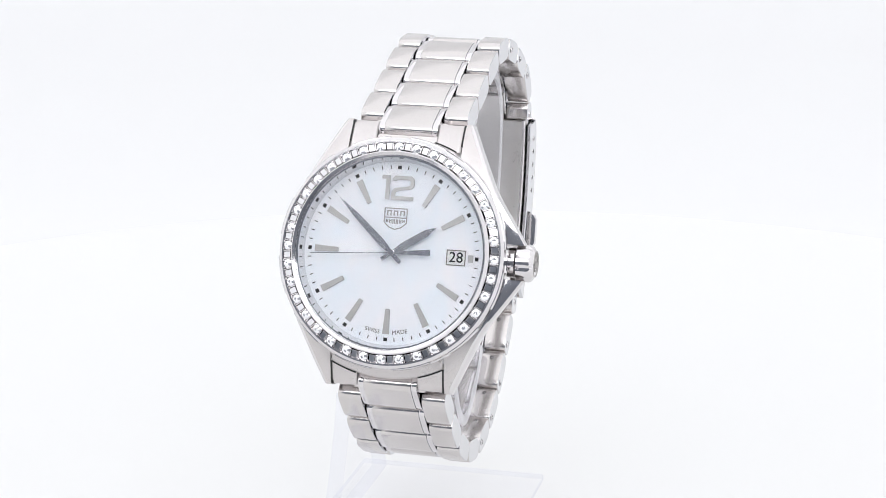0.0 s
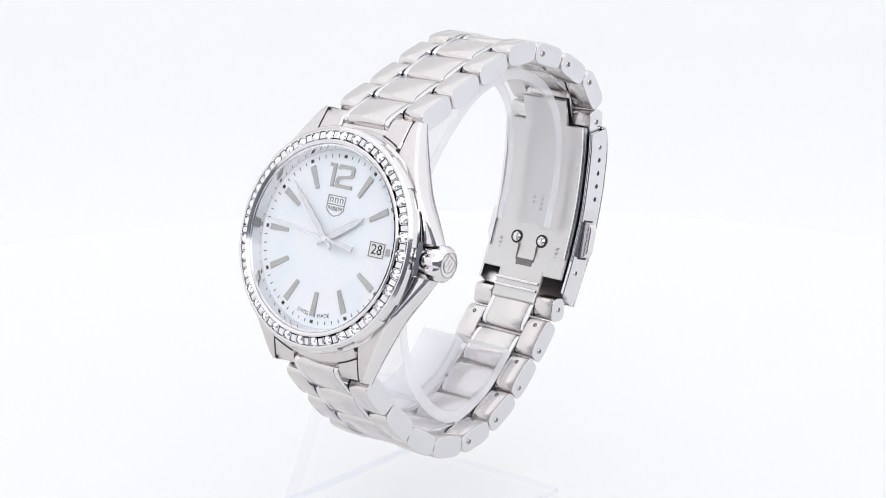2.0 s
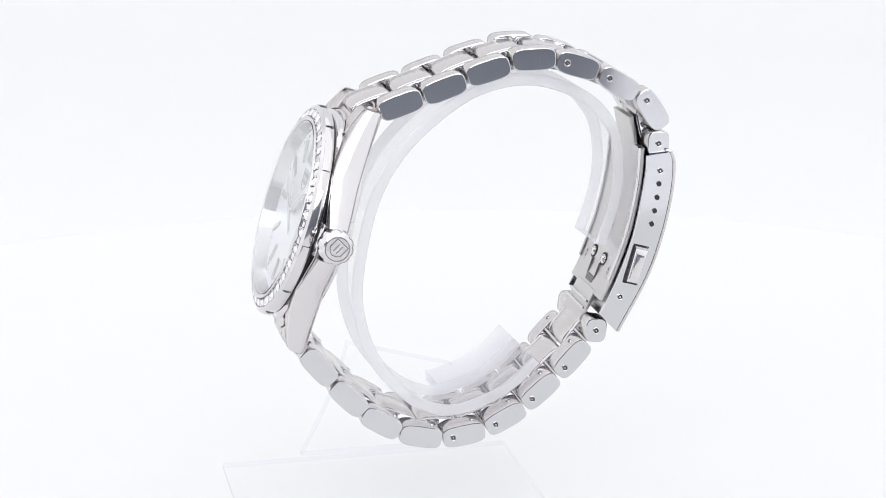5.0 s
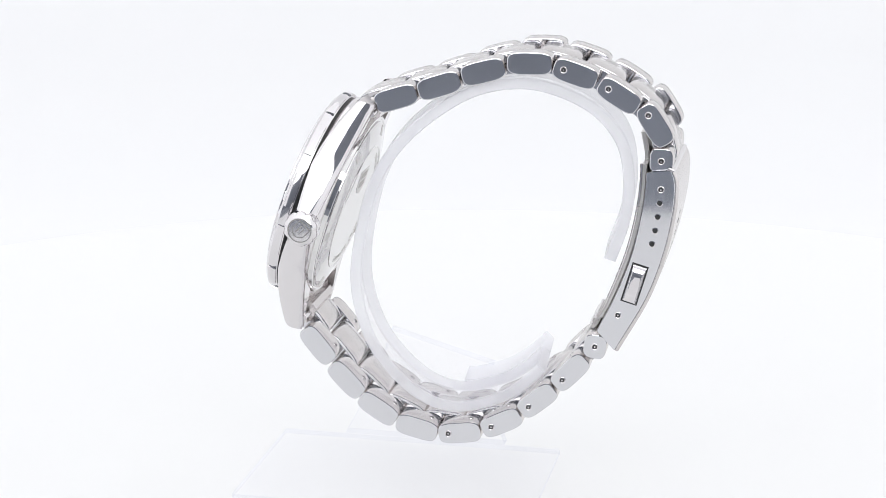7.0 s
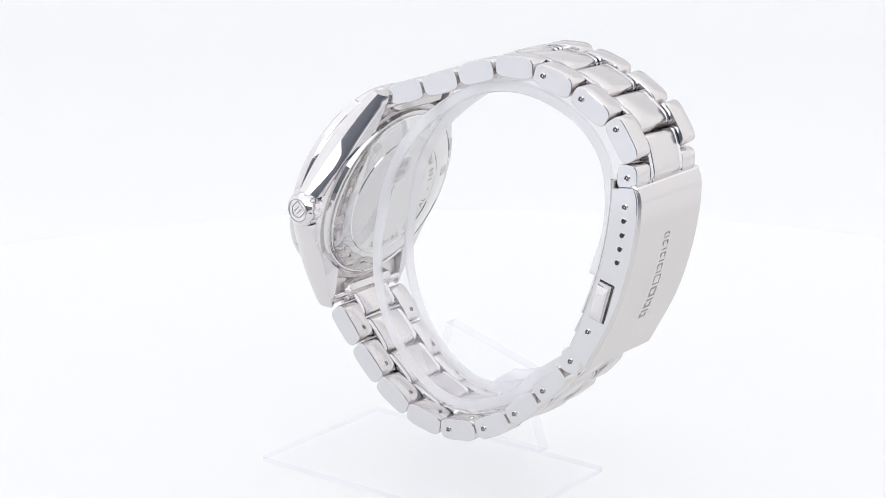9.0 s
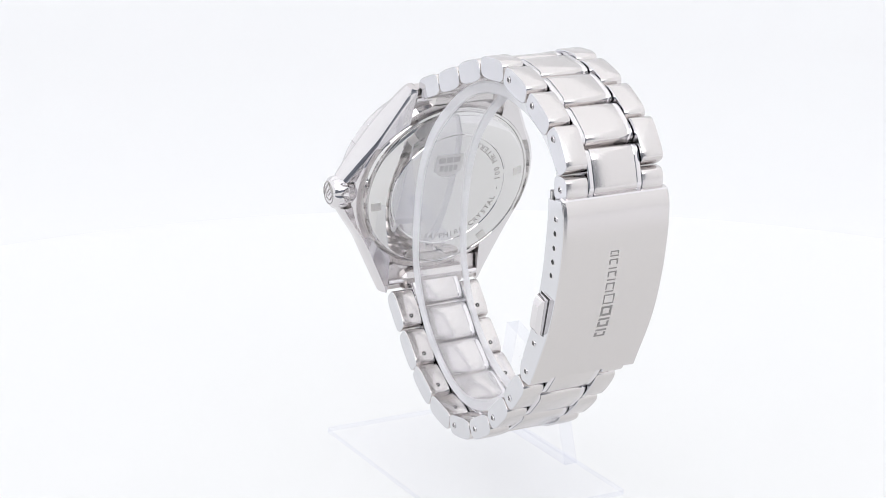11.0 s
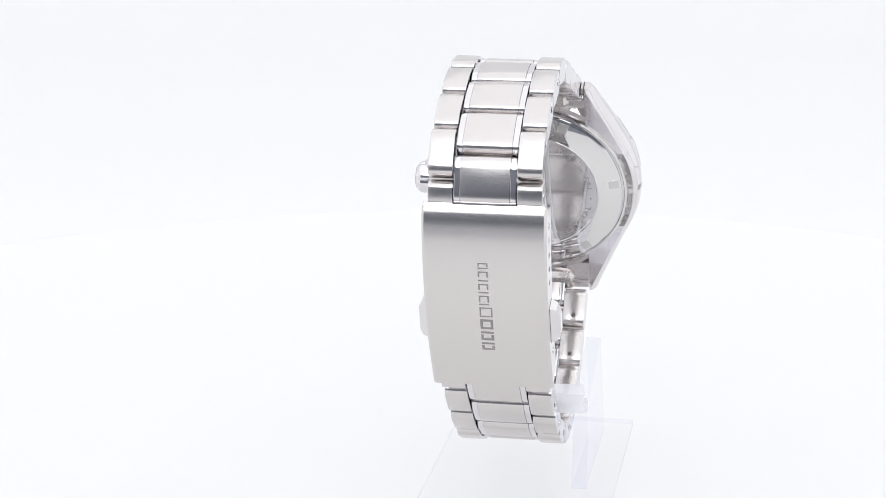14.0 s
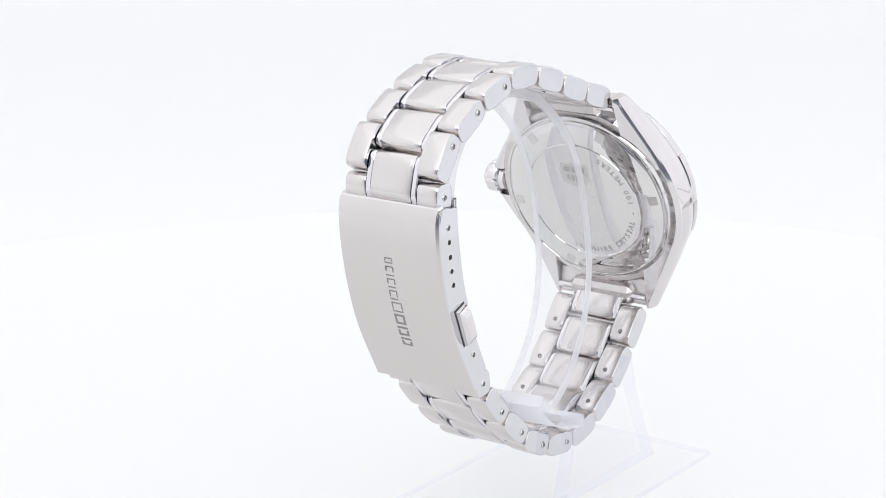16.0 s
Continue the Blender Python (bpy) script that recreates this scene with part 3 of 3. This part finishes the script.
def along(p, d, x=0.0):
    """A pose on the chain: y runs along d, z points out of the loop."""
    d = Vector(d).normalized()
    yv, xv = Vector((0, d.x, d.y)), Vector((1, 0, 0))
    zv = xv.cross(yv)
    m = Matrix((xv, yv, zv)).transposed().to_4x4()
    m.translation = Vector((x, p[0], p[1])) * MM
    return WATCH @ m


UPPER = [(23.0, -9.3), (27.6, -15.4), (32.4, -21.5), (36.4, -28.2), (37.5, -35.7), (36.7, -43.5), (34.2, -50.6)]
LOWER = [(-22.9, -10.0), (-26.9, -16.6), (-29.7, -23.4), (-30.3, -30.8), (-28.2, -38.0), (-23.6, -44.1), (-17.4, -48.5), (-10.5, -52.0)]


def tangents(c, first, last):
    pts = [Vector(first)] + [Vector(q) for q in c] + [Vector(last)]
    return [(pts[k + 2] - pts[k]).normalized() for k in range(len(c))]


def chain(centres, first, last, flip, pins):
    dirs = tangents(centres, first, last)
    # z must point away from the loop's middle
    pts = [Vector(q) for q in centres]
    ends = [Vector(first)] + pts + [Vector(last)]
    for k, (c, d) in enumerate(zip(pts, dirs)):
        d = -d if flip else d
        for sx in (1, -1):
            m = along(c, d, sx * 6.78)
            link = mesh_part("side_link", SIDE_LINK, BRUSHED, watch, "", m)
            if not flip:
                mesh_part("pin", PIN, POLISHED, link, "", pose(0, 1.9 * MM, 1.83 * MM))
            if k in pins:
                out = pose(sx * 1.93 * MM, pins[k] * MM, 0, 0, 90 * sx, 0)
                mesh_part("pin", PIN, POLISHED, link, "", out)
                mesh_part("pin_rim", GAP, POLISHED, link, "", out, 0)
    joints = [(a + b) / 2 for a, b in zip(ends, ends[1:])]
    for k, j in enumerate(joints):
        d = ends[k + 1] - ends[k]
        d = -d if flip else d
        m = along(j, d)
        link = mesh_part("centre_link", CENTRE_LINK, BRUSHED, watch, "", m)
        for sx in (1, -1):
            mesh_part("rim", CENTRE_RIM, POLISHED, link, "polished edge of the centre link", pose(sx * 4.27 * MM, 0, 0))


chain(UPPER, (18.4, -3.2), (27.8, -54.8), True, {4: 1.95, 5: 1.95, 6: 1.95})
chain(LOWER, (-18.8, -3.4), (-3.2, -54.9), False, {4: -1.95, 5: -1.95, 6: -1.95, 7: -1.95})
for c, d in (((29.1, -53.6), (0.9, 0.3)), ((-4.6, -54.3), (0.97, 0.2))):
    for sx in (1, -1):
        link = mesh_part("half_link", HALF_LINK, BRUSHED, watch, "short end link at the clasp", along(c, d, sx * 6.78) @ Matrix.Rotation(math.pi, 4, "X"))
        out = pose(sx * 1.93 * MM, 0, 0, 0, 90 * sx, 0)
        mesh_part("pin", PIN, POLISHED, link, "", out)
        mesh_part("pin_rim", GAP, POLISHED, link, "", out, 0)

# end links between the lugs
for sy in (1, -1):
    for sx in (1, -1):
        bm = bmesh.new()
        rings = []
        for k in range(8):
            y = 16.2 + 4.5 * k / 7
            zt = z_top(y) + 0.12
            lo = zt - 3.0
            e = 0.5 if k == 7 else 0.0
            rings.append([(sx * x, sy * y, z) for x, z in ((4.85, lo + e), (4.85, zt - 0.2 - e), (5.05, zt - e), (8.62, zt - e), (8.86, zt - 0.2 - e), (8.86, lo + e))])
        loft(bm, rings)
        part("end_link", bm, CASE_BRUSHED, watch, "brushed end link between the lugs", WATCH)
    bm = bmesh.new()
    rings = []
    for k in range(6):
        y = 16.2 + 2.4 * k / 5
        zt = z_top(y) - 0.45
        rings.append([(x, sy * y, z) for x, z in ((-4.75, zt - 2.2), (-4.75, zt), (4.75, zt), (4.75, zt - 2.2))])
    loft(bm, rings)
    part("end_link", bm, BRUSHED, watch, "recessed middle of the end link", WATCH)
    # curved back of the end link hides the middle of the spring bar
    bm = bmesh.new()
    box(bm, -6.4, 6.4, sy * 19.1 - 1.9, sy * 19.1 + 1.9, -7.2, -4.2, 0.8)
    part("end_link", bm, BRUSHED, watch, "folded underside of the end link", WATCH)
    # spring bar seen from behind
    bm = bmesh.new()
    disc(bm, 0.6, -9.0, 9.0, 16)
    part("spring_bar", bm, POLISHED, watch, "", WATCH @ pose(0, sy * 19.0 * MM, -6.2 * MM, 0, 90, 0))

# ---- the clasp ----
COVER = spline([(28.3, -55.9), (27.3, -56.75), (25.6, -57.5), (21.7, -58.5), (14.9, -59.4), (6.7, -59.4), (-3.6, -57.7)], 8)
bm = bmesh.new()
strip(bm, COVER, -9.5, 9.5, 0.9, 0.38)
clasp = part("clasp_cover", bm, BRUSHED_LONG, watch, "brushed steel folding clasp cover", WATCH)
INNER = spline([(26.7, -52.0), (25.7, -52.3), (24.0, -52.8), (19.9, -53.6), (12.9, -54.5), (5.1, -54.4), (-1.6, -53.6)], 8)
for sx in (1, -1):
    bm = bmesh.new()
    rings = []
    for a, b in zip(COVER, INNER):
        rings.append([(sx * 8.9, a.x, a.y + 0.3), (sx * 9.3, a.x, a.y), (sx * 9.5, a.x, a.y + 0.3), (sx * 9.5, b.x, b.y - 0.15), (sx * 9.35, b.x, b.y), (sx * 8.9, b.x, b.y)])
    loft(bm, rings)
    part("clasp_side", bm, SIDE_STEEL, clasp, "polished side wall of the clasp")
    for k, (y, z) in enumerate(((24.9, -55.2), (22.7, -55.8), (20.4, -56.3), (18.1, -56.7), (15.8, -57.0), (2.3, -56.0))):
        out = pose(sx * 9.49 * MM, y * MM, z * MM, 0, 90 * sx, 0)
        if k in (0, 5):
            mesh_part("pin", PIN, POLISHED, clasp, "", out)
            mesh_part("pin_rim", GAP, POLISHED, clasp, "", out, 0)
        else:
            # flat near-black disc painted for the shade down the hole
            bm = bmesh.new()
            lathe(bm, [(0.0, 0.02), (0.42, 0.02), (0.42, 0.0)], 18, ring=False)
            part("adjuster_hole", bm, HOLE_SHADE, clasp, "", out)
            bm = bmesh.new()
            lathe(bm, [(0.42, 0.0), (0.42, 0.06), (0.56, 0.03), (0.56, 0.0)], 18)
            part("hole_rim", bm, POLISHED, clasp, "", out)
    bm = bmesh.new()
    loft(bm, [[(x, -h, -1.15 + c), (x, h, -1.15 + c), (x, h, 1.15 - c), (x, -h, 1.15 - c)] for x, h, c in ((0, 3.2, 0), (0.9, 3.2, 0), (1.5, 2.9, 0.1), (1.95, 2.1, 0.35), (2.0, 1.6, 0.5))])
    button = part("push_button", bm, POLISHED, clasp, "polished push button of the clasp",
                  pose(sx * 9.05 * MM, 8.4 * MM, -56.7 * MM, 3, 0 if sx > 0 else 180, 0))
    # near-black bars painted for the shade in the gap round the button
    bm = bmesh.new()
    for y0, y1, z0, z1 in ((-3.5, 3.5, 1.15, 1.4), (-3.5, 3.5, -1.4, -1.15), (3.2, 3.5, -1.15, 1.15), (-3.5, -3.2, -1.15, 1.15)):
        box(bm, 0.0, 0.46, y0, y1, z0, z1, 0.02)
    part("button_gap_shade", bm, HOLE_SHADE, clasp, "", pose(sx * 9.05 * MM, 8.4 * MM, -56.7 * MM, 3, 0 if sx > 0 else 180, 0))
# engraved mark on the cover: plain bars along its length
def cover_z(y):
    """Height of the cover's outer face."""
    for p, q in zip(COVER, COVER[1:]):
        if q.x <= y <= p.x:
            return p.y + (q.y - p.y) * (p.x - y) / (p.x - q.x) - 0.45
    return COVER[-1].y - 0.45


y = 4.3
for w, h, t in ((1.9, 2.0, 0.42), (2.1, 2.0, 0.42), (2.2, 2.0, 0.42), (2.1, 2.0, 0.24), (2.0, 1.55, 0.24), (1.95, 1.55, 0.24), (2.0, 1.55, 0.24), (1.3, 1.55, 0.24)):
    bm = bmesh.new()
    y0, y1 = y + 0.16, y + w - 0.16
    for u0, u1, v0, v1 in ((1 - h, 1.0, y0, y0 + t), (1 - h, 1.0, y1 - t, y1), (1 - t, 1.0, y0 + t, y1 - t), (1 - h, 1 - h + t, y0 + t, y1 - t)):
        z = cover_z((v0 + v1) / 2)
        box(bm, u0, u1, v0, v1, z - 0.02, z + 0.1, 0.01)
    part("mark", bm, MARK_STEEL, clasp, "engraved mark on the clasp cover")
    y += w + 0.1
# rolled end of the cover
bm = bmesh.new()
box(bm, -9.42, 9.42, 28.2, 28.75, -56.3, -55.0, 0.2)
part("lip", bm, POLISHED, clasp, "polished end of the clasp cover")
# folding blade inside
BLADE = spline([(31.6, -49.1), (27.5, -51.3), (21.0, -53.1), (13.0, -54.1), (5.0, -54.0), (0.6, -53.5)], 8)
bm = bmesh.new()
strip(bm, BLADE[8:], -8.6, 8.6, 0.8, 0.2)
blade = part("folding_blade", bm, SATIN, watch, "curved satin steel folding blade", WATCH)
bm = bmesh.new()
strip(bm, BLADE[:9], -4.6, 4.6, 0.8, 0.2)
part("neck", bm, SATIN, blade, "narrow end of the blade at the bracelet")
for sx in (1, -1):
    bm = bmesh.new()
    strip(bm, [p + Vector((0, 0.5)) for p in BLADE[8:34]], sx * 8.3 - 0.3, sx * 8.3 + 0.3, 0.5, 0.15)
    part("rib", bm, POLISHED, blade, "raised polished edge of the blade")
    bm = bmesh.new()
    lathe(bm, [(0.0, 0.55), (0.4, 0.5), (0.85, 0.15), (0.9, 0.0)], 24, ring=False)
    part("stud", bm, POLISHED, blade, "", pose(sx * 2.75 * MM - 0.00015, 6.6 * MM, -53.63 * MM))
    # near-black ring painted for the shade in the hole round the stud
    bm = bmesh.new()
    lathe(bm, [(0.88, 0.0), (0.88, 0.04), (1.2, 0.06), (1.2, 0.0)], 24)
    part("stud_gap_shade", bm, HOLE_SHADE, blade, "", pose(sx * 2.75 * MM - 0.00015, 6.6 * MM, -53.63 * MM))
    # slit from the stud to the catch, its shade painted as a dark bar
    bm = bmesh.new()
    box(bm, sx * 1.95 - 0.09, sx * 1.95 + 0.09, 2.6, 5.6, -53.62, -53.3, 0.02)
    part("slit_shade", bm, DARK_GREY, blade)
# dark plate on the blade in place of the slot's shade
bm = bmesh.new()
box(bm, -1.8, 1.8, 1.5, 3.0, -53.6, -53.25, 0.05)
part("catch_slot_shade", bm, DARK_GREY, blade, "dark plate painted for the shade in the blade's slot")
# tongue of the blade with the two rods of the bracelet's end
bm = bmesh.new()
strip(bm, spline([(1.2, -53.4), (-1.6, -53.0), (-4.4, -52.4)], 6), -4.7, 4.7, 0.8, 0.2)
part("tongue", bm, SATIN, blade, "narrow tongue of the blade")
for y, z in ((-1.0, -52.5), (-2.3, -52.25)):
    bm = bmesh.new()
    disc(bm, 0.32, -4.6, 4.6, 14)
    part("rod", bm, POLISHED, blade, "", pose(0, y * MM, z * MM, 0, 90, 0))
# rows of fine engraved words, too small to read
for x, y0, y1 in ((0.9, 12.0, 19.0), (-0.9, 13.0, 18.0), (-6.2, 3.0, 6.0), (6.2, 3.0, 6.0)):
    bm = bmesh.new()
    y = y0
    while y < y1:
        box(bm, x - 0.3, x + 0.3, y, y + 0.55, -53.72 if y < 8 else -53.75 + 0.012 * (y - 13), -53.55 if y < 8 else -53.6 + 0.02 * (y - 13), 0.02)
        y += 0.85
    tagged(part("fine_engraving", bm, CUT_STEEL, blade, "row of small engraved bars"), kind="stuff")


# ---- what moves: the turntable with all that stands on it, and the ticking second hand ----
def motions():
    turning = [(0.25 * k, pose(0, 0, 0, 0, 0, TURN_RATE * 0.25 * k)) for k in range(65)]
    for thing in (turntable, stand, watch):
        walk(thing, turning)
    ticks = [(0.0, radial(266.0))]
    for k in range(16):
        if k:
            ticks.append((k + 0.0, radial(266.0 + 6 * k)))
        ticks.append((k + 0.1, radial(272.0 + 6 * k)))
    ticks.append((16.0, radial(272.0 + 90)))
    walk(second_hand, ticks)


motions()
